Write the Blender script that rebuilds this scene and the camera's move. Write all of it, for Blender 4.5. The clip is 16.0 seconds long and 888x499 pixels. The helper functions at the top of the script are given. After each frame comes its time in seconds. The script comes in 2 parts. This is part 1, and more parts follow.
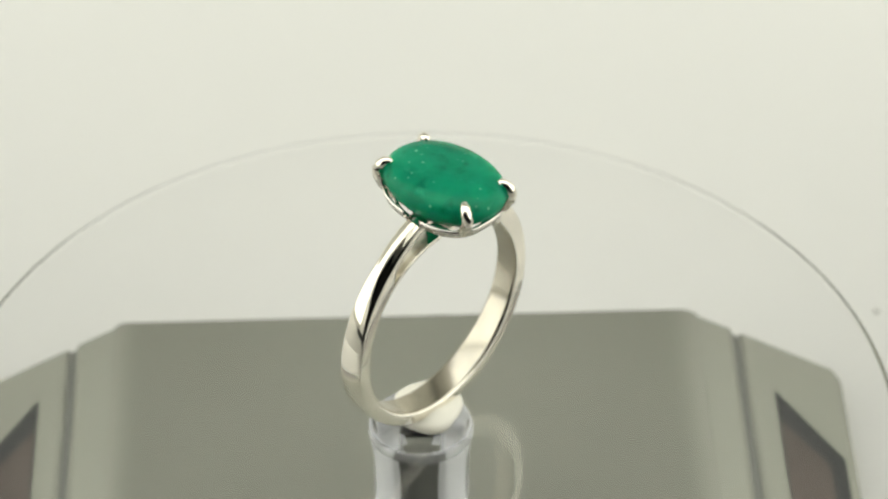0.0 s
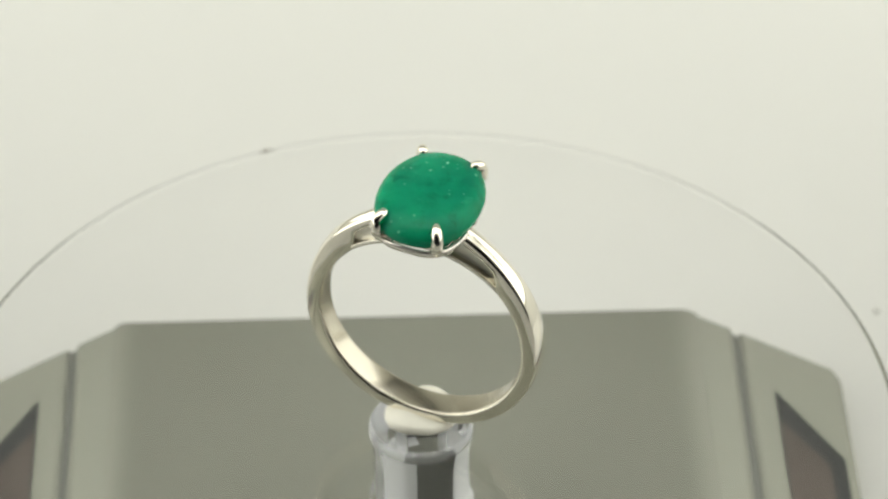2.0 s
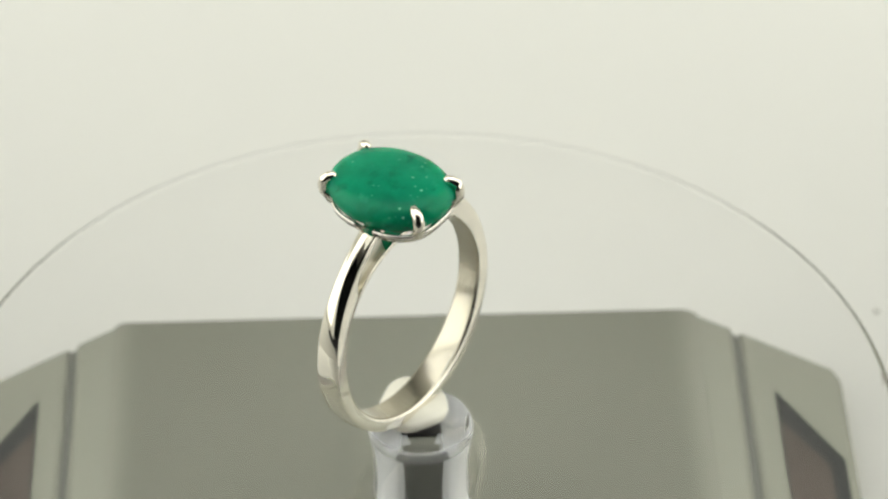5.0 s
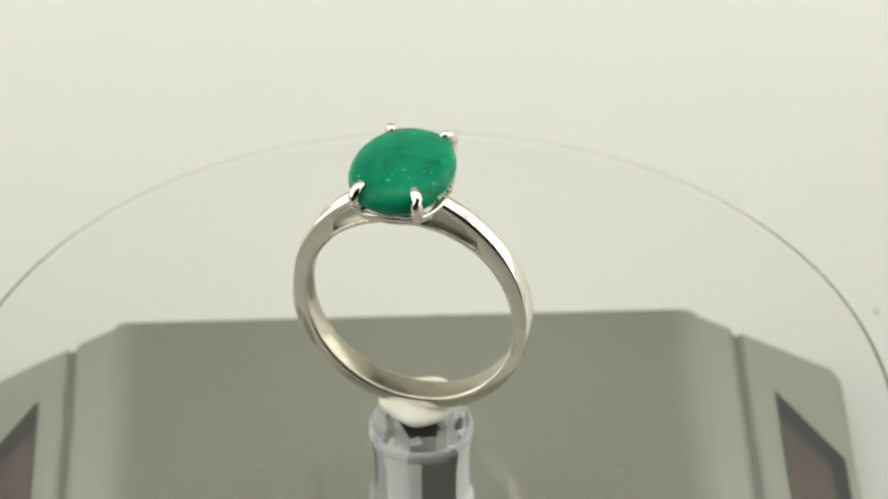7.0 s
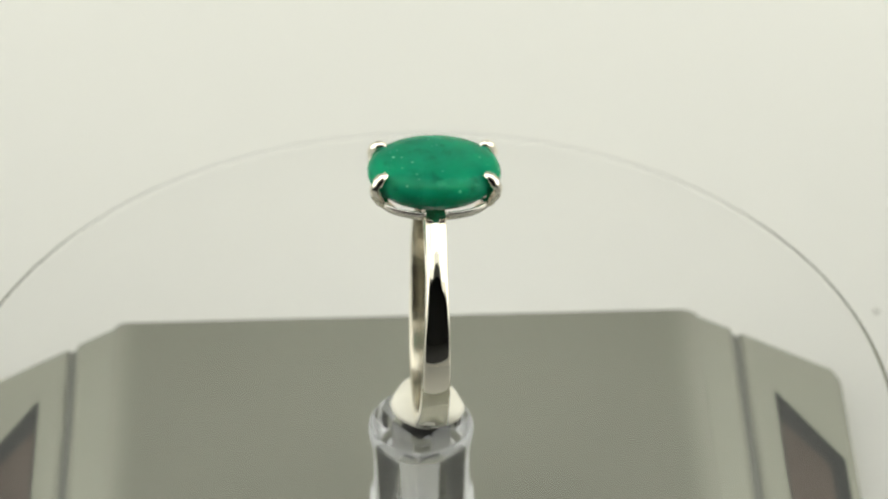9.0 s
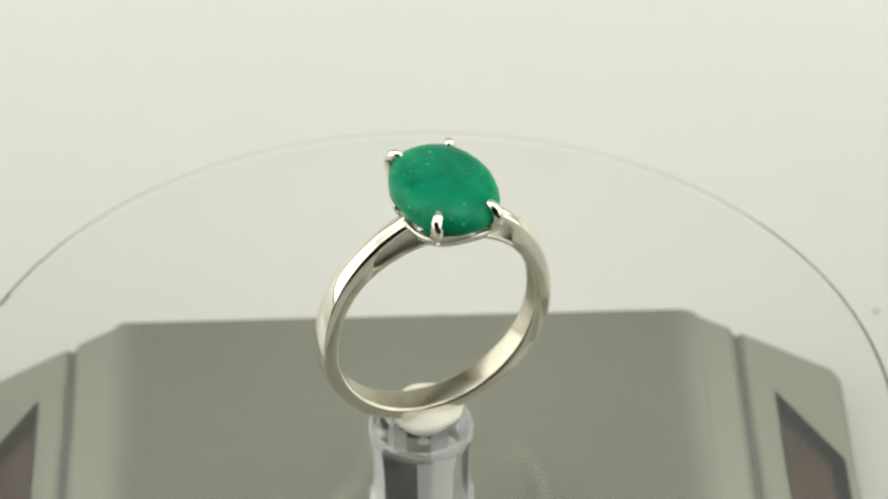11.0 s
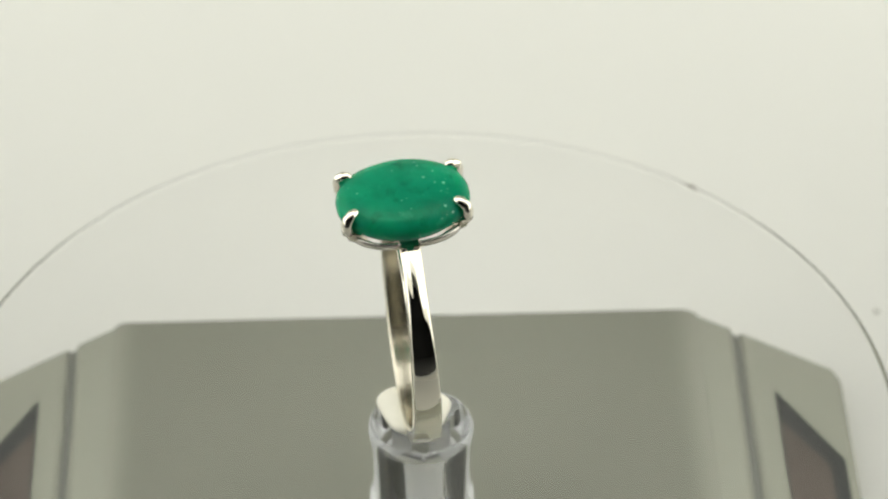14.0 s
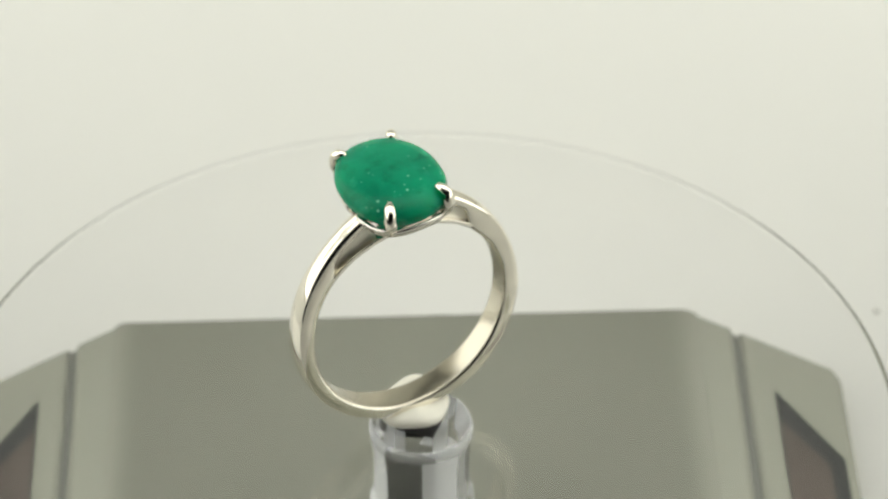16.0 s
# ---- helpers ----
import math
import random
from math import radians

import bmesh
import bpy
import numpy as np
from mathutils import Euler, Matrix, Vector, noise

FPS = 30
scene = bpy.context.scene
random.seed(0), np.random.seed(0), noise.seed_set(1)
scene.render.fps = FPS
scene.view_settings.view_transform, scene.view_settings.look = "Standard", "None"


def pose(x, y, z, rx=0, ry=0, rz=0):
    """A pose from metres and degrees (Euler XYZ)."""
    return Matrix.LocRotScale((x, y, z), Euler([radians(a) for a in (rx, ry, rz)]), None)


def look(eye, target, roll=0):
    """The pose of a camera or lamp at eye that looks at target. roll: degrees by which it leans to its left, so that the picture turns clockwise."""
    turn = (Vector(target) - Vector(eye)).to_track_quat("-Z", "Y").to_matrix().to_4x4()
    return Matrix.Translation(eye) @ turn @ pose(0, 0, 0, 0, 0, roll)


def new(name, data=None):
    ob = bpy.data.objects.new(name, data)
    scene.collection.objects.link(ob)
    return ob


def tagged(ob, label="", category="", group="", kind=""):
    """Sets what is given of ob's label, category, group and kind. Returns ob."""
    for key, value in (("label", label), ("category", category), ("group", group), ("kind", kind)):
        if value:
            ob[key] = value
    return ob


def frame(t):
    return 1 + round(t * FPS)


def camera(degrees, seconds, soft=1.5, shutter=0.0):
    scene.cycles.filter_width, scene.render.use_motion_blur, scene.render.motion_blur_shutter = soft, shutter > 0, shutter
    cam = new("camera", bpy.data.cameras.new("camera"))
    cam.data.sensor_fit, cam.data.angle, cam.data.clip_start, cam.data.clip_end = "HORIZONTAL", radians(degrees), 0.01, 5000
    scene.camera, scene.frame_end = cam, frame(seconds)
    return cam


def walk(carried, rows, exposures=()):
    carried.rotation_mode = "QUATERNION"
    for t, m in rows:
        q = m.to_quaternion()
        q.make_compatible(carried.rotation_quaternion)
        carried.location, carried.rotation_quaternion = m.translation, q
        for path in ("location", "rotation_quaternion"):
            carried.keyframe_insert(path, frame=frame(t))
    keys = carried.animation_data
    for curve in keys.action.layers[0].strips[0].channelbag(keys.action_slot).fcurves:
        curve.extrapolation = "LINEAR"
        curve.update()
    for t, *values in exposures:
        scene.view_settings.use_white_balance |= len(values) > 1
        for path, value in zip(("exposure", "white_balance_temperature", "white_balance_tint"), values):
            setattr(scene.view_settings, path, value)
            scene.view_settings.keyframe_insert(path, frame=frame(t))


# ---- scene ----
MM = 0.001
PERIOD = 10.303          # seconds for one clockwise turn of the platter
AXIS_ZERO = 58.0         # height of the ring's reference level, in mm
FLOOR = 8.0              # height of the paper under the base, in mm
DISC_TOP = AXIS_ZERO - 26.8   # height of the platter above the table, in mm


def mm(x, y, z):
    return Vector((x * MM, y * MM, z * MM))


# ---------------------------------------------------------------- camera
cam = camera(14.0, 16.0, soft=2.3)
cam.data.dof.use_dof = True          # close-up lens: the ring is sharp, the base behind it soft
cam.data.dof.focus_distance = 0.289
cam.data.dof.aperture_fstop = 45.0
PITCH, YAW = radians(38.723), radians(0.519)
EYE = mm(0, -230.81, 176.33 + AXIS_ZERO)
AIM = EYE + Vector((math.sin(YAW) * math.cos(PITCH), math.cos(YAW) * math.cos(PITCH), -math.sin(PITCH)))
VIEW = look(EYE, AIM, -0.496)
walk(cam, [(0.0, VIEW), (16.0, VIEW)])

# ---------------------------------------------------------------- light
world = bpy.data.worlds.new("dark_studio")
scene.world = world
world.use_nodes = True
world.node_tree.nodes["Background"].inputs[0].default_value = (0.9, 0.95, 1.0, 1)
world.node_tree.nodes["Background"].inputs[1].default_value = 0.02


def softbox(name, eye, target, sx, sy, watts, colour):
    data = bpy.data.lights.new(name, "AREA")
    data.shape, data.size, data.size_y = "RECTANGLE", sx, sy
    data.energy, data.color = watts, colour
    ob = new(name, data)
    ob.matrix_world = look(eye, target)
    return ob


LAMP_COLOUR = (0.965, 0.985, 0.965)
softbox("tent_ceiling_light", (0.0, 0.005, 0.51), (0.0, 0.0051, 0.0), 0.73, 0.42, 1.71, LAMP_COLOUR)
softbox("tent_left_light", (-0.362, 0.01, 0.23), (0.0, 0.01, 0.2299), 0.46, 0.40, 0.82, LAMP_COLOUR)
softbox("tent_right_light", (0.362, 0.01, 0.23), (0.0, 0.01, 0.2299), 0.46, 0.40, 0.82, LAMP_COLOUR)
scene.view_settings.exposure = 0.0


# ---------------------------------------------------------------- materials
def material(name, colour, rough=0.5, metal=0.0, noise_scale=0.0, vary=0.0, bump=0.0, bump_scale=0.0, rough_vary=0.0, ior=1.5):
    m = bpy.data.materials.new(name)
    m.use_nodes = True
    nt = m.node_tree
    b = nt.nodes["Principled BSDF"]
    b.inputs["Base Color"].default_value = (*colour, 1)
    b.inputs["Roughness"].default_value = rough
    b.inputs["Metallic"].default_value = metal
    b.inputs["IOR"].default_value = ior
    tc = nt.nodes.new("ShaderNodeTexCoord")
    if vary:
        big = nt.nodes.new("ShaderNodeTexNoise")
        big.inputs["Scale"].default_value, big.inputs["Detail"].default_value = noise_scale, 6
        nt.links.new(tc.outputs["Object"], big.inputs["Vector"])
        ramp = nt.nodes.new("ShaderNodeValToRGB")
        ramp.color_ramp.elements[0].position, ramp.color_ramp.elements[1].position = 0.3, 0.7
        ramp.color_ramp.elements[0].color = (*[c * (1 - vary) for c in colour], 1)
        ramp.color_ramp.elements[1].color = (*[min(1, c * (1 + vary)) for c in colour], 1)
        nt.links.new(big.outputs["Fac"], ramp.inputs["Fac"])
        nt.links.new(ramp.outputs["Color"], b.inputs["Base Color"])
    if rough_vary:
        rn = nt.nodes.new("ShaderNodeTexNoise")
        rn.inputs["Scale"].default_value, rn.inputs["Detail"].default_value = 900, 4
        nt.links.new(tc.outputs["Object"], rn.inputs["Vector"])
        mr = nt.nodes.new("ShaderNodeMapRange")
        mr.inputs["To Min"].default_value, mr.inputs["To Max"].default_value = rough, rough + rough_vary
        nt.links.new(rn.outputs["Fac"], mr.inputs["Value"])
        nt.links.new(mr.outputs["Result"], b.inputs["Roughness"])
    if bump:
        bn = nt.nodes.new("ShaderNodeTexNoise")
        bn.inputs["Scale"].default_value, bn.inputs["Detail"].default_value = bump_scale, 4
        nt.links.new(tc.outputs["Object"], bn.inputs["Vector"])
        bp = nt.nodes.new("ShaderNodeBump")
        bp.inputs["Strength"].default_value, bp.inputs["Distance"].default_value = bump, 0.0001
        nt.links.new(bn.outputs["Fac"], bp.inputs["Height"])
        nt.links.new(bp.outputs["Normal"], b.inputs["Normal"])
    return m


def clear(name, colour, rough, ior):
    m = material(name, colour, rough, ior=ior)
    m.node_tree.nodes["Principled BSDF"].inputs["Transmission Weight"].default_value = 1.0
    return m


PAPER = material("white_paper", (0.80, 0.79, 0.73), 0.85, 0, 9, 0.015, 0.1, 1500)
SILVER = material("polished_silver", (0.87, 0.83, 0.73), 0.03, 1.0, 420, 0.06, rough_vary=0.05, bump=0.02, bump_scale=900)
SILVER_MATT = material("matt_silver", (0.80, 0.77, 0.68), 0.38, 1.0, rough_vary=0.1, bump=0.3, bump_scale=1800)
SILVER_CAST = material("cast_silver", (0.76, 0.735, 0.67), 0.12, 1.0, rough_vary=0.12, bump=0.15, bump_scale=1800)
ACRYLIC = clear("clear_acrylic", (1.0, 1.0, 1.0), 0.0, 1.40)
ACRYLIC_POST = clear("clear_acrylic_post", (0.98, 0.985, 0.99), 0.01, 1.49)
# milky white puts the post's bright reflection bands into the colour
ACRYLIC_SHEEN = clear("acrylic_painted_sheen", (0.95, 0.955, 0.95), 0.10, 1.49)
ACRYLIC_SHEEN.node_tree.nodes["Principled BSDF"].inputs["Transmission Weight"].default_value = 0.50
ACRYLIC_LIP = clear("milky_acrylic_lip", (0.97, 0.975, 0.975), 0.04, 1.49)
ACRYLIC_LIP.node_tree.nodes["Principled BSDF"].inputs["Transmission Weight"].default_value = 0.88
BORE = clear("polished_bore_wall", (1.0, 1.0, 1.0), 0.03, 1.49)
BLACK_PLASTIC = material("black_plastic", (0.006, 0.006, 0.006), 0.5, 0, 300, 0.2)
CRUMB = material("pale_crumb", (0.5, 0.49, 0.45), 0.9, 0, 2000, 0.2)
SILVER_SATIN = material("satin_silver", (0.54, 0.50, 0.405), 0.14, 1.0, 260, 0.14, rough_vary=0.12, bump=0.06, bump_scale=1000)
PUTTY = material("white_putty", (0.82, 0.79, 0.68), 0.6, 0, 500, 0.05, 0.5, 700)
GREY_PLASTIC = material("grey_plastic", (0.226, 0.226, 0.180), 0.55, 0, 60, 0.03, 0.03, 3000)
GREY_FILM = material("dark_grey_film", (0.138, 0.138, 0.105), 0.6, 0, 40, 0.04, 0.03, 3000)


def fade_film():
    """Blends the film's tint into the plastic's grey towards its long edges."""
    nt = GREY_FILM.node_tree
    b = nt.nodes["Principled BSDF"]
    tint = b.inputs["Base Color"].links[0].from_socket
    tc = nt.nodes.new("ShaderNodeTexCoord")
    sep = nt.nodes.new("ShaderNodeSeparateXYZ")
    nt.links.new(tc.outputs["Object"], sep.inputs["Vector"])
    size = nt.nodes.new("ShaderNodeMath")
    size.operation = "ABSOLUTE"
    nt.links.new(sep.outputs["X"], size.inputs[0])
    r = nt.nodes.new("ShaderNodeMapRange")
    r.interpolation_type = "SMOOTHSTEP"
    r.inputs["From Min"].default_value, r.inputs["From Max"].default_value = 0.0250, 0.0278
    nt.links.new(size.outputs["Value"], r.inputs["Value"])
    mix = nt.nodes.new("ShaderNodeMix")
    mix.data_type = "RGBA"
    nt.links.new(r.outputs["Result"], mix.inputs["Factor"])
    nt.links.new(tint, mix.inputs["A"])
    mix.inputs["B"].default_value = (0.205, 0.205, 0.163, 1)
    nt.links.new(mix.outputs["Result"], b.inputs["Base Color"])


fade_film()
DARK_PLASTIC = material("dark_plastic", (0.018, 0.018, 0.018), 0.5, 0, 60, 0.1)
BROWN_CELL = material("brown_cell", (0.075, 0.058, 0.048), 0.4, 0, 120, 0.12)
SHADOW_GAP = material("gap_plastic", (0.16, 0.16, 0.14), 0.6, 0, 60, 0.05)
GREY_CARD = material("grey_card", (0.6, 0.6, 0.56), 0.85, 0, 9, 0.03)
ROOM_PAINT = material("dark_room_paint", (0.02, 0.02, 0.02), 0.9, 0, 3, 0.1)
DUST = material("grey_dust", (0.30, 0.28, 0.24), 0.9, 0, 900, 0.2)


def emerald():
    """Cloudy green stone: soft clouds, scattered darker and lighter patches, sparse pale specks, a clean polish."""
    m = material("emerald", (0.004, 0.30, 0.15), 0.18, ior=1.5, bump=0.08, bump_scale=700)
    nt = m.node_tree
    b = nt.nodes["Principled BSDF"]
    b.inputs["Transmission Weight"].default_value = 0.12
    b.inputs["Subsurface Weight"].default_value = 1.0
    b.inputs["Subsurface Radius"].default_value = (0.25, 1.0, 0.65)
    b.inputs["Subsurface Scale"].default_value = 0.003
    b.inputs["Specular IOR Level"].default_value = 0.05
    tc = nt.nodes.new("ShaderNodeTexCoord")

    def cloud(scale, detail, distortion):
        n = nt.nodes.new("ShaderNodeTexNoise")
        n.inputs["Scale"].default_value, n.inputs["Detail"].default_value, n.inputs["Distortion"].default_value = scale, detail, distortion
        nt.links.new(tc.outputs["Object"], n.inputs["Vector"])
        return n.outputs["Fac"]

    def span(value, low, high, to_low=0.0, to_high=1.0):
        r = nt.nodes.new("ShaderNodeMapRange")
        r.inputs["From Min"].default_value, r.inputs["From Max"].default_value = low, high
        r.inputs["To Min"].default_value, r.inputs["To Max"].default_value = to_low, to_high
        nt.links.new(value, r.inputs["Value"])
        return r.outputs["Result"]

    def times(p, q):
        t = nt.nodes.new("ShaderNodeMath")
        t.operation = "MULTIPLY"
        nt.links.new(p, t.inputs[0])
        nt.links.new(q, t.inputs[1])
        return t.outputs["Value"]

    def mixed(fac, under, over):
        x = nt.nodes.new("ShaderNodeMix")
        x.data_type = "RGBA"
        nt.links.new(fac, x.inputs["Factor"])
        nt.links.new(under, x.inputs["A"])
        x.inputs["B"].default_value = over
        return x.outputs["Result"]
    ramp = nt.nodes.new("ShaderNodeValToRGB")
    e = ramp.color_ramp.elements
    e[0].position, e[1].position = 0.30, 0.70
    e[0].color, e[1].color = (0.003, 0.18, 0.095, 1), (0.009, 0.31, 0.155, 1)
    nt.links.new(cloud(360, 9, 0.2), ramp.inputs["Fac"])
    colour = ramp.outputs["Color"]
    colour = mixed(span(cloud(620, 5, 0.5), 0.56, 0.80), colour, (0.002, 0.12, 0.066, 1))
    colour = mixed(span(cloud(510, 6, 0.3), 0.58, 0.85), colour, (0.05, 0.46, 0.25, 1))
    vor = nt.nodes.new("ShaderNodeTexVoronoi")
    vor.inputs["Scale"].default_value = 1500
    nt.links.new(tc.outputs["Object"], vor.inputs["Vector"])
    specks = times(span(vor.outputs["Distance"], 0.05, 0.24, 1.0, 0.0), span(cloud(420, 2, 0), 0.53, 0.61))
    colour = mixed(specks, colour, (0.22, 0.68, 0.46, 1))
    nt.links.new(colour, b.inputs["Base Color"])
    return m


TARNISH = material("tarnished_silver", (0.58, 0.51, 0.38), 0.3, 1.0, 2000, 0.3)
EMERALD = emerald()


# ---------------------------------------------------------------- mesh helpers
def part(name, bm, mat, parent=None, label="", smooth=True):
    me = bpy.data.meshes.new(name)
    bmesh.ops.recalc_face_normals(bm, faces=bm.faces)
    bm.to_mesh(me)
    bm.free()
    me.materials.append(mat)
    if smooth:
        me.polygons.foreach_set("use_smooth", [True] * len(me.polygons))
    ob = new(name, me)
    if parent:
        ob.parent = parent
    if label:
        tagged(ob, label)
    return ob


def loft(bm, rings, closed=False, cap=True):
    """Joins rings of points (all of one length) to a skin."""
    vs = [[bm.verts.new(p) for p in r] for r in rings]
    n = len(vs[0])
    count = len(vs) if closed else len(vs) - 1
    for i in range(count):
        a, b = vs[i], vs[(i + 1) % len(vs)]
        for j in range(n):
            bm.faces.new((a[j], a[(j + 1) % n], b[(j + 1) % n], b[j]))
    if cap and not closed:
        bm.faces.new(list(reversed(vs[0])))
        bm.faces.new(vs[-1])
    return vs


def prism(bm, outline, z0, z1, bevel=0.0):
    """A plate with the outline (mm), from z0 to z1, its upper edge bevelled."""
    def ring(inset, z):
        n = len(outline)
        out = []
        for i in range(n):
            p, q, r = Vector(outline[i - 1]), Vector(outline[i]), Vector(outline[(i + 1) % n])
            d1, d2 = (q - p).normalized(), (r - q).normalized()
            n1, n2 = Vector((-d1.y, d1.x)), Vector((-d2.y, d2.x))
            bis = (n1 + n2).normalized()
            k = inset / max(0.3, bis.dot(n1))
            w = q + bis * k
            out.append(mm(w.x, w.y, z))
        return out
    rings = [ring(0, z0)]
    if bevel:
        rings += [ring(0, z1 - bevel), ring(bevel * 0.3, z1 - bevel * 0.3), ring(bevel, z1)]
    else:
        rings += [ring(0, z1)]
    loft(bm, rings)


def tube(bm, path, radii, n=12):
    """A round rod along the points of path (mm), with a radius at each."""
    pts = [Vector(p) for p in path]
    rings = []
    for i, p in enumerate(pts):
        d = (pts[min(i + 1, len(pts) - 1)] - pts[max(i - 1, 0)]).normalized()
        side = d.cross(Vector((0.31, 0.17, 0.93)) if abs(d.z) < 0.9 else Vector((1, 0, 0))).normalized()
        up = side.cross(d)
        rings.append([(p + (side * math.cos(a) + up * math.sin(a)) * radii[i]) * MM for a in (2 * math.pi * k / n for k in range(n))])
    loft(bm, rings)


CRUMB_PLACE = mm(44.8, 40.6, FLOOR + 0.15)


# ---------------------------------------------------------------- room and table
def structure(name, bm, mat, label, category, smooth=False):
    return tagged(part(name, bm, mat, smooth=smooth), label, category, kind="structure")


def build_room():
    bm = bmesh.new()
    # white paper sweep: flat floor that curves up behind
    prof = [(-105, 0), (380, 0)]
    prof += [(380 + 120 * math.sin(a), 120 - 120 * math.cos(a)) for a in (math.pi / 2 * k / 16 for k in range(1, 17))]
    prof += [(500, 276)]
    rows = [[mm(x, y, z + FLOOR) for y, z in prof] for x in (-388, 388)]
    low = [[p + Vector((0, 0.0015, -0.0015)) for p in r] for r in rows]
    loft(bm, [rows[0] + low[0][::-1], rows[1] + low[1][::-1]])
    structure("floor", bm, PAPER, "seamless cream-white paper sweep under the turntable", "backdrop", True)

    def slab(name, x0, x1, y0, y1, z0, z1, label, category):
        b = bmesh.new()
        prism(b, [(x0, y0), (x1, y0), (x1, y1), (x0, y1)], z0, z1)
        structure(name, b, ROOM_PAINT, label, category)
    for side, x in (("wall_left", -390), ("wall_right", 370)):
        b = bmesh.new()
        prism(b, [(x, -212), (x + 20, -212), (x + 20, 500), (x, 500)], 0, 520)
        structure(side, b, PAPER, "plain white side wall of the light tent", "wall")
    # unseen wall, greyed so that disc, stone and band reflect less light
    b = bmesh.new()
    prism(b, [(-390, 500), (390, 500), (390, 512), (-390, 512)], 285, 520)
    structure("wall_back", b, GREY_CARD, "plain upper back wall of the light tent, unseen, greyed to dim reflections", "wall")
    # unseen tent front, added to bounce light, with the wide opening that the camera looks in through
    b = bmesh.new()
    for x0, x1, z0, z1 in ((-369, -240, 0, 519), (240, 369, 0, 519), (-240, 240, 360, 519)):
        prism(b, [(x0, -212), (x1, -212), (x1, -200), (x0, -200)], z0, z1)
    structure("wall_front", b, PAPER, "plain white front of the light tent with a wide opening, unseen, added to bounce light", "wall")
    slab("wall_north", -640, 640, 600, 620, -20, 700, "dark matt studio wall", "wall")
    slab("wall_south", -640, 640, -620, -600, -20, 700, "dark matt studio wall", "wall")
    slab("wall_east", 620, 640, -600, 600, -20, 700, "dark matt studio wall", "wall")
    slab("wall_west", -640, -620, -600, 600, -20, 700, "dark matt studio wall", "wall")
    # unseen ceiling, white to throw light back down into the tent
    b = bmesh.new()
    prism(b, [(-640, -620), (640, -620), (640, 620), (-640, 620)], 700, 720)
    structure("ceiling", b, PAPER, "plain ceiling above the light tent, unseen, made white to bounce light", "ceiling")
    slab("table", -640, 640, -620, 620, -40, -20, "dark table top under the paper", "table")


# ---------------------------------------------------------------- turntable base
def build_base():
    base = tagged(new("turntable_base"), "grey plastic octagonal turntable base with dark brown side cells", "turntable base")
    base.matrix_world = pose(-0.0009, 0.0006, 0, 0, 0, 0.9)
    oct_ = [(-27.2, -35.3), (27.2, -35.3), (40.2, -26.2), (40.9, -24.5), (40.9, 24.5), (40.2, 26.2), (27.2, 35.3), (-27.2, 35.3), (-40.2, 26.2), (-40.9, 24.5), (-40.9, -24.5), (-40.2, -26.2)]
    bm = bmesh.new()
    prism(bm, oct_, FLOOR, 11.3, 0.4)
    part("body", bm, SHADOW_GAP, base, smooth=False)
    bm = bmesh.new()
    prism(bm, [(-31.2, -32.4), (-27.2, -35.2), (27.2, -35.2), (31.2, -32.4), (31.2, 32.4), (27.2, 35.2), (-27.2, 35.2), (-31.2, 32.4)], 10.4, 12.0, 0.6)
    part("deck", bm, GREY_PLASTIC, base, smooth=False)
    bm = bmesh.new()
    prism(bm, [(-27.6, -34.6), (28.0, -34.6), (28.0, 34.4), (26.9, 35.1), (-26.9, 35.1), (-27.6, 34.6)], 11.9, 12.12, 0.05)
    part("film", bm, GREY_FILM, base, "darker grey film on the middle of the deck", smooth=False)
    for s in (1, -1):
        bm = bmesh.new()
        o = [(s * x, y) for x, y in [(31.9, -31.9), (40.1, -26.2), (40.8, -24.5), (40.8, 24.5), (40.1, 26.2), (31.9, 31.9)]]
        prism(bm, o if s > 0 else o[::-1], 10.4, 12.0, 0.6)
        part("side_deck", bm, GREY_PLASTIC, base, smooth=False)
        drop = 1.1 if s > 0 else 0.0
        o = [(s * x, y) for x, y in [(34.35, -24.6), (39.8, -14.6), (39.8, 14.2 - drop), (34.35, 24.1 - drop)]]
        bm = bmesh.new()
        prism(bm, o if s > 0 else o[::-1], 11.9, 12.1)
        cell = part("cell_frame", bm, DARK_PLASTIC, base, "black cell border", smooth=False)
        o = [(s * x, y) for x, y in [(34.5, -20.2), (38.4, -13.6), (38.4, 13.3 - drop), (34.5, 19.8 - drop)]]
        bm = bmesh.new()
        prism(bm, o if s > 0 else o[::-1], 12.0, 12.15)
        part("cell", bm, BROWN_CELL, cell, "dark brown solar cell", smooth=False)
    return base


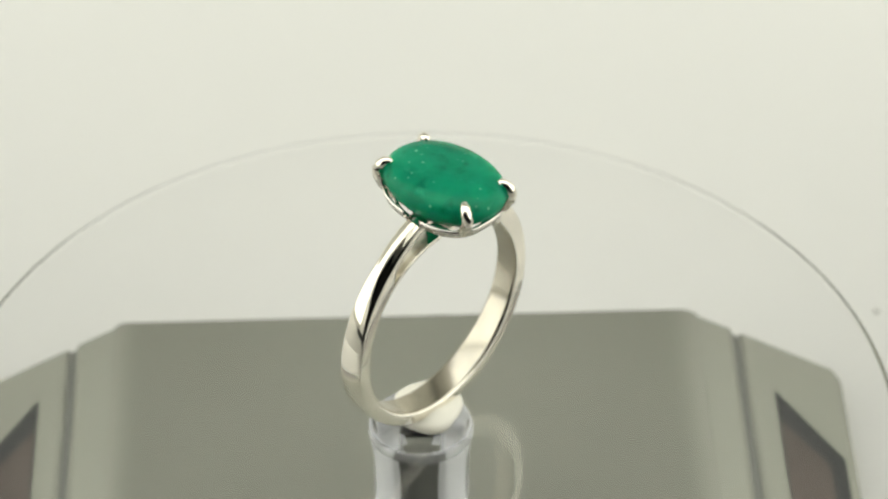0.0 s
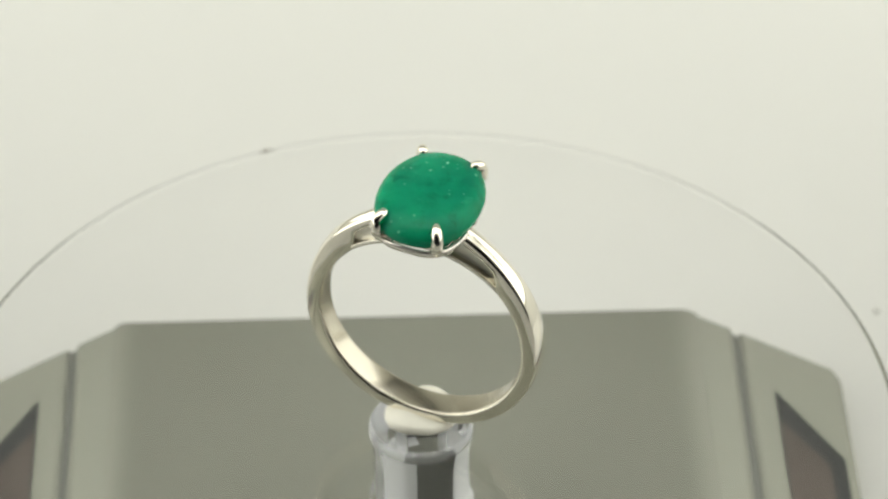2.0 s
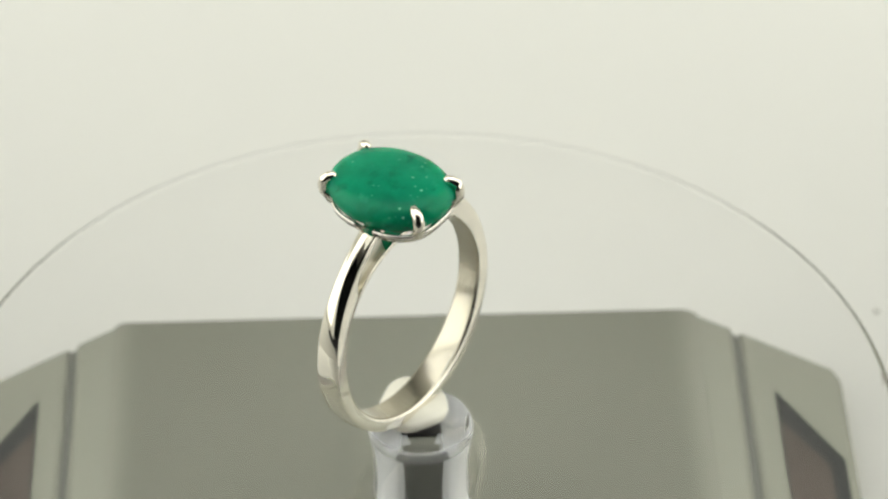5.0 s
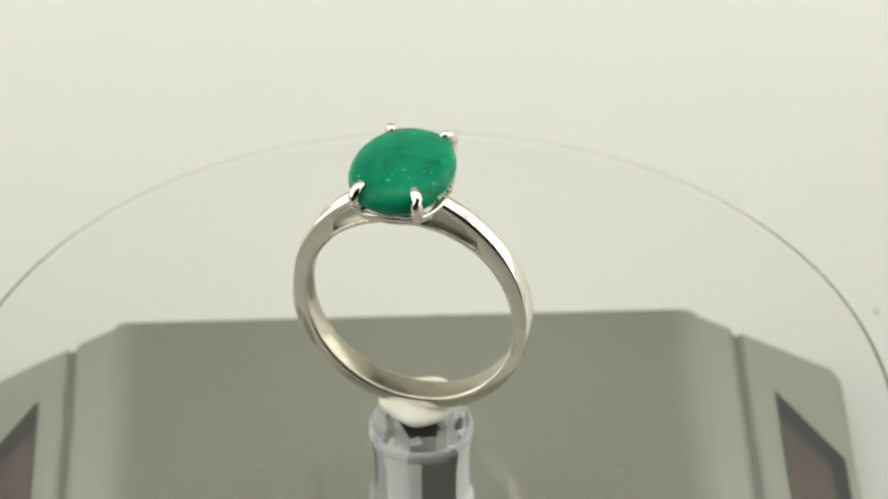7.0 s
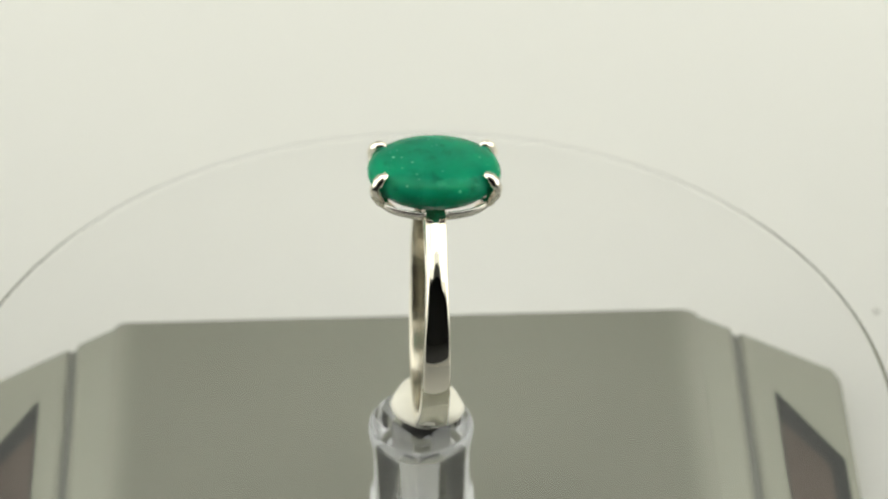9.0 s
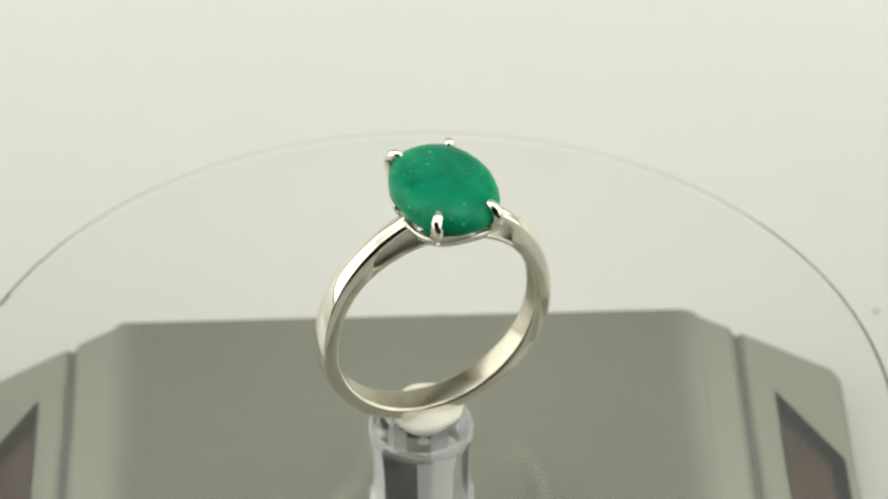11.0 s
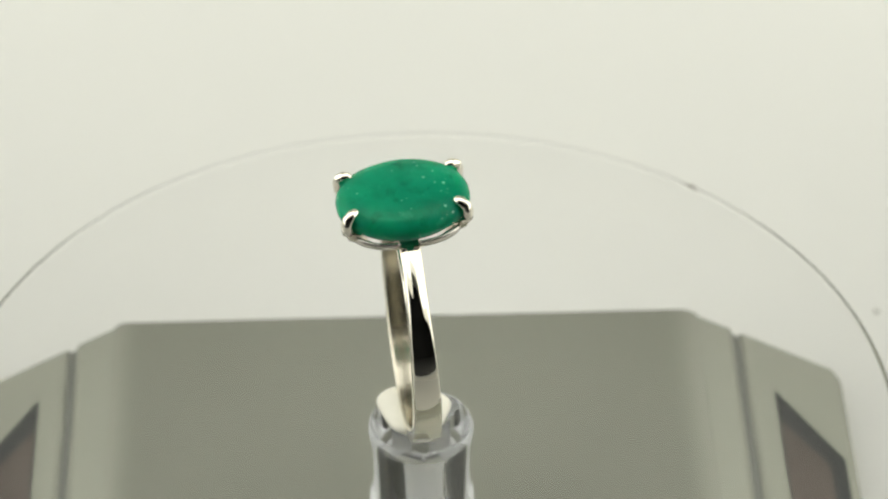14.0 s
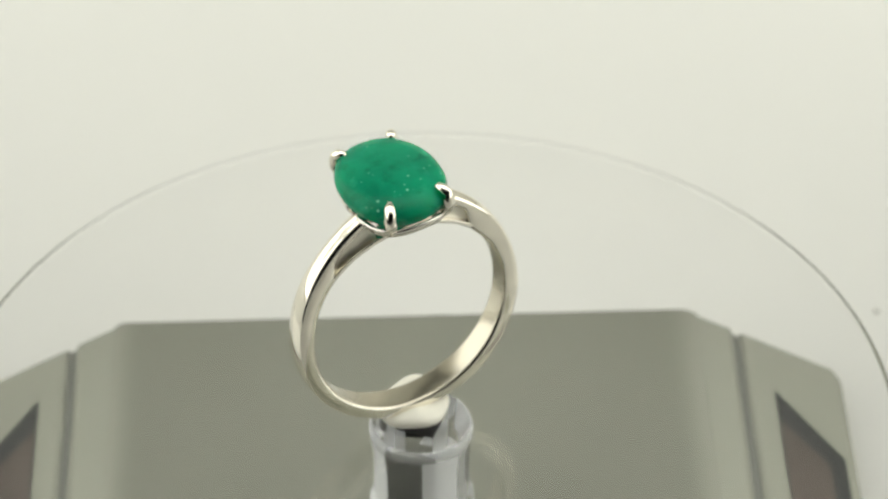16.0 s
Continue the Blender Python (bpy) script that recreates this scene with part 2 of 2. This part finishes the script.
# ---------------------------------------------------------------- platter: clear disc on a clear post
def build_platter():
    platter = tagged(new("platter"), "clear acrylic turntable disc on a clear round post", "turntable disc")
    bm = bmesh.new()
    n = 160
    prof = [(40.05 + 0.5 * math.cos(a), -0.5 + 0.5 * math.sin(a)) for a in (math.pi * (k / 12 - 0.5) for k in range(13))]
    loft(bm, [[mm(r * math.cos(2 * math.pi * k / n), r * math.sin(2 * math.pi * k / n), z) for k in range(n)] for r, z in prof])
    disc = part("disc", bm, ACRYLIC, platter)
    disc.visible_shadow = False
    for poly in disc.data.polygons:
        poly.use_smooth = len(poly.vertices) == 4
    # post: a clear cylinder with a square bore, a black shaft standing free in the bore
    turn = Matrix.Rotation(radians(34.6), 4, "Z")
    n = 64
    prof = [(4.5, -19.1), (4.5, -9.2), (4.42, -8.8), (4.25, -8.5), (4.15, -8.0), (4.14, -6.0), (4.2, -4.0), (4.36, -2.8), (4.5, -2.0), (4.48, -1.5), (4.3, -1.12), (4.1, -1.03)]
    bore = 1.75

    def square(k):
        """Point k of n on the bore's outline, spread like the rim's points."""
        a = 2 * math.pi * k / n
        c, d = math.cos(a), math.sin(a)
        h = bore / max(abs(c), abs(d))
        return h * c, h * d
    bm = bmesh.new()
    rows = [[turn @ mm(r * math.cos(2 * math.pi * k / n), r * math.sin(2 * math.pi * k / n), z) for k in range(n)] for r, z in prof]
    for z in (-1.03, -19.1):
        rows.append([turn @ mm(*square(k), z) for k in range(n)])
    loft(bm, rows, closed=True)
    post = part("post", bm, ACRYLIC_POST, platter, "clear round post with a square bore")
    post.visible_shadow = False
    for m in (BORE, ACRYLIC_SHEEN, ACRYLIC_LIP):
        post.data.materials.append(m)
    # clear before the bore's faces; corners painted pale for bright reflections, the lip milky
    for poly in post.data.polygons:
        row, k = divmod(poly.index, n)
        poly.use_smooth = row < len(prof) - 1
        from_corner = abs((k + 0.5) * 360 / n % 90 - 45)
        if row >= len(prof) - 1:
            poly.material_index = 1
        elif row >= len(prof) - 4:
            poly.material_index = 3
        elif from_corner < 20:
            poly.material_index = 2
    h = bore - 0.06
    bm = bmesh.new()
    prism(bm, [(-h, -h), (h, -h), (h, h), (-h, h)], -19.0, -2.0, 0.15)
    bm.transform(turn)
    part("shaft", bm, BLACK_PLASTIC, platter, "black square shaft inside the post", smooth=False)
    # dusty scuff on the rim
    bm = bmesh.new()
    a = radians(128.0)
    for i in range(70):
        d, r, s = a + random.gauss(0, 0.010), 40.05 + random.gauss(0, 0.13), random.uniform(0.03, 0.09)
        bmesh.ops.create_icosphere(bm, subdivisions=1, radius=s * MM, matrix=Matrix.Translation(mm(r * math.cos(d), r * math.sin(d), 0.02)) @ Matrix.Diagonal((1, 1, 0.35, 1)))
    part("scuff", bm, DUST, platter, "grey dusty scuff on the rim")
    return platter


# ---------------------------------------------------------------- putty
def build_putty():
    bm = bmesh.new()
    n, rings = 40, []
    for r, z in [(1.8, 0.0), (2.45, 0.3), (2.95, 0.8), (3.1, 1.25), (2.8, 1.6), (1.6, 1.8), (0.4, 1.85)]:
        ring = []
        for k in range(n):
            a = 2 * math.pi * k / n
            w = 1 + 0.05 * math.sin(2 * a + 0.7) + 0.05 * math.sin(3 * a + 2) + 0.03 * math.sin(5 * a)
            ring.append(mm(0.3 + r * w * math.cos(a), -0.6 + r * w * math.sin(a), z * (1 + 0.08 * math.sin(2 * a))))
        rings.append(ring)
    loft(bm, rings)
    return tagged(part("putty", bm, PUTTY), "lump of off-white putty pressed on the clear disc under the ring", "putty")


# ---------------------------------------------------------------- the ring
def ring_frame():
    az, tilt, roll = radians(-5.5), radians(2.2), radians(3.2)
    u = Vector((math.cos(az), math.sin(az), 0))
    n = Vector((-math.sin(az), math.cos(az), 0))
    m = Matrix((u, n, Vector((0, 0, 1)))).transposed().to_4x4()
    m = m @ Matrix.Rotation(tilt, 4, "X") @ Matrix.Rotation(roll, 4, "Y")
    return Matrix.Translation(mm(0.78, -1.0, -15.41 + 26.8)) @ m


def band_ring(theta, r0, r1, w, edge=0.17, dome=0.13, inner=0.30):
    """The band's section at the angle theta, from radius r0 to r1, w half wide: domed outside, softly rounded edges."""
    edge, inner = min(edge, w * 0.6), min(inner, (r1 - r0) * 0.38)
    half = []
    for k in range(6):
        f = k / 6
        half.append(((w - edge) * f, r1 - dome * f * f))
    for k in range(5):
        a = math.radians(14 + 76 * k / 4)
        half.append((w - edge + edge * math.sin(a), r1 - dome - edge + edge * math.cos(a)))
    for k in range(6):
        a = math.pi / 2 * k / 5
        half.append((w - inner + inner * math.cos(a), r0 + inner - inner * math.sin(a)))
    pts = half + [(-y, r) for y, r in reversed(half[1:])]
    return [mm(r * math.cos(theta), y, r * math.sin(theta)) for y, r in pts]


def smoothstep(a, b, x):
    t = min(1, max(0, (x - a) / (b - a)))
    return t * t * (3 - 2 * t)


def half_width(theta):
    s = math.sin(theta)
    return 1.34 - 0.20 * smoothstep(-1.1, -0.3, s) - 0.28 * smoothstep(-0.2, 1.0, s)


def arm_radii(deg):
    """Inner and outer radius of the band, deg degrees above its equator."""
    r1 = 10.34 + (1.9 * (deg / 80) ** 1.7 if deg > 0 else -0.36 * (deg / 90) ** 2)
    if deg > 60:
        r1 = min(r1, 11.75 / math.sin(radians(deg)))   # flat under the stone
    r0 = 8.87
    if deg > 44:
        r0 = 8.95 + (r1 - 1.1 - 8.95) * smoothstep(44, 55, deg)
    return r0, r1


def build_ring():
    ring = tagged(new("ring"), "polished silver ring with oval green emerald, standing in white putty", "ring")
    frame_m = ring_frame()

    def add(name, bm, mat, label="", smooth=True, parent=ring):
        if parent is ring:
            bm.transform(frame_m)
        return part(name, bm, mat, parent, label, smooth)

    # shank: one band from shoulder to shoulder, its arms rising to the head
    bm = bmesh.new()
    rows = []
    steps = 190
    for i in range(steps + 1):
        th = radians(100 + (440 - 100) * i / steps)
        up = th - 2 * math.pi if th > 1.5 * math.pi else math.pi - th
        deg = math.degrees(up)
        r0, r1 = arm_radii(deg)
        rows.append(band_ring(th, r0, r1, half_width(th), 0.17 + 0.20 * smoothstep(20, 55, deg), 0.11 + 0.10 * smoothstep(32, 58, deg)))
    loft(bm, rows)
    shank = add("shank", bm, SILVER)
    # the inside of the band is satin
    shank.data.materials.append(SILVER_SATIN)
    inv = frame_m.inverted()
    for poly in shank.data.polygons:
        p = inv @ poly.center
        if math.hypot(p.x, p.z) < 9.02 * MM:
            poly.material_index = 1
    # a thin web closes the hollow between arm and arch
    for s in (0, 1):
        bm = bmesh.new()
        rows = []
        for i in range(17):
            deg = 46 + (77 - 46) * i / 16
            th = radians(180 - deg if s else deg)
            r0, r1 = arm_radii(deg + 2)
            rows.append(band_ring(th, 9.05, r0 + 0.15, 0.34, 0.03, 0.0, 0.05))
        loft(bm, rows)
        add("web", bm, SILVER_MATT, "matt recessed web below the shoulder")
    # inner arch under the head
    bm = bmesh.new()
    rows = []
    for i in range(49):
        th = radians(44 + 92 * i / 48)
        flat = 0.25 * math.sin(math.pi * i / 48) ** 1.3
        rows.append(band_ring(th, 8.95 - flat, 9.33 - flat * 0.9, half_width(th) * 0.98, 0.08, 0.0, 0.12))
    loft(bm, rows)
    add("arch", bm, SILVER)

    # head: two gallery rails from arm to arm, a lower rail, four claws
    def rail(bm, ax, ay, z, thick, tall, dip, power, start, stop, closed):
        """A flat rail along a squarish oval, lowest where it meets the arms."""
        n = 60
        rings = []
        for i in range(n + (0 if closed else 1)):
            a = start + (stop - start) * i / n
            c, d = math.cos(a), math.sin(a)
            k = (abs(c) ** power + abs(d) ** power) ** (-1 / power)
            p = Vector((ax * k * c, ay * k * d, z - dip * c * c))
            o = Vector((c / ax, d / ay, 0)).normalized()
            rings.append([(p + o * (math.cos(b) * thick + math.sin(b) * tall * 0.35) + Vector((0, 0, 1)) * math.sin(b) * tall) * MM for b in (2 * math.pi * k2 / 14 for k2 in range(14))])
        loft(bm, rings, closed=closed)
    gap = 0.17
    for s in (0, 1):
        bm = bmesh.new()
        rail(bm, 3.55, 4.75, 11.9, 0.24, 0.46, 0.35, 2.8, gap + math.pi * s, math.pi * (s + 1) - gap, False)
        add("gallery_rail", bm, SILVER_CAST)
    bm = bmesh.new()
    rail(bm, 2.9, 3.9, 11.1, 0.22, 0.28, 0.2, 2.6, 0, 2 * math.pi, True)
    add("lower_rail", bm, SILVER_CAST)
    for sx in (1, -1):
        for sy in (1, -1):
            bm = bmesh.new()
            tube(bm, [(sx * 1.95, sy * 3.45, 11.2), (sx * 2.45, sy * 4.45, 12.3), (sx * 2.62, sy * 4.80, 13.0),
                      (sx * 2.64, sy * 4.86, 13.7), (sx * 2.56, sy * 4.70, 14.12), (sx * 2.40, sy * 4.40, 14.42), (sx * 2.2, sy * 4.05, 14.52), (sx * 2.05, sy * 3.80, 14.45)],
                 [0.3, 0.46, 0.5, 0.5, 0.49, 0.46, 0.38, 0.16], 14)
            add("claw", bm, SILVER)

    # stone: oval mixed cut, a softly domed table over narrow crown facets, its ends a little blunt
    bm = bmesh.new()
    n = 32
    levels = [(0.05, 10.8, 0.0), (0.45, 11.1, 0.5), (0.78, 11.9, 0.0), (0.96, 12.8, 0.5), (1.0, 13.3, 0.5), (1.0, 13.65, 0.5), (0.95, 14.15, 0.0), (0.85, 14.55, 0.5), (0.66, 14.74, 0.5), (0.44, 14.84, 0.5), (0.2, 14.89, 0.5), (0.04, 14.9, 0.5)]
    rows = []
    for k, z, off in levels:
        row = []
        for i in range(n):
            a = 2 * math.pi * (i + off) / n
            blunt = 1 - 0.035 * abs(math.sin(a)) ** 8
            row.append(mm(0.08 + 4.28 * k * math.cos(a), 5.62 * k * blunt * math.sin(a), z))
        rows.append(row)
    loft(bm, rows)
    stone = add("stone", bm, EMERALD, "cloudy green oval emerald")
    for poly in stone.data.polygons:
        poly.use_smooth = poly.index // n >= 5      # the crown is softly domed, the facets below are flat

    # two worn stamps inside the band, past reading: small plain bars
    def stamp(start, bars, label):
        bm = bmesh.new()
        for da, y, l in bars:
            th = radians(start + da)
            c = Vector((8.935 * math.cos(th), y, 8.935 * math.sin(th)))
            bmesh.ops.create_cube(bm, size=1, matrix=Matrix.Translation(c * MM) @ Matrix.Rotation(-th, 4, "Y") @ Matrix.Diagonal((0.06 * MM, l * MM, 0.16 * MM, 1)))
        add("hallmark", bm, TARNISH, label, smooth=False)
    stamp(214, [(0.0, 0.15, 0.6), (2.6, -0.1, 0.4), (5.2, 0.2, 0.55), (7.6, -0.15, 0.4)], "small tarnished hallmark bars")
    stamp(17, [(0.0, 0.05, 0.5), (2.4, -0.1, 0.3), (4.4, 0.1, 0.45)], "small dark hallmark bars")
    return ring


def build_crumb():
    bm = bmesh.new()
    bmesh.ops.create_icosphere(bm, subdivisions=2, radius=0.28 * MM, matrix=Matrix.Diagonal((1.3, 1.0, 0.7, 1)))
    for v in bm.verts:
        v.co *= 1 + 0.25 * noise.noise(v.co * 4000)
    crumb = tagged(part("crumb", bm, CRUMB), "tiny grey crumb lying on the white paper", "crumb")
    crumb.location = CRUMB_PLACE


build_room()
build_base()
build_crumb()
PLATTER = build_platter()
PUTTY_LUMP = build_putty()
RING = build_ring()


# ---------------------------------------------------------------- what turns
def motions():
    rows = []
    for i in range(65):
        t = i * 0.25
        rows.append((t, pose(0, 0, DISC_TOP * MM, 0, 0, -(t - 1.5) * 360.0 / PERIOD)))
    for thing in (PLATTER, PUTTY_LUMP, RING):
        walk(thing, rows)


motions()
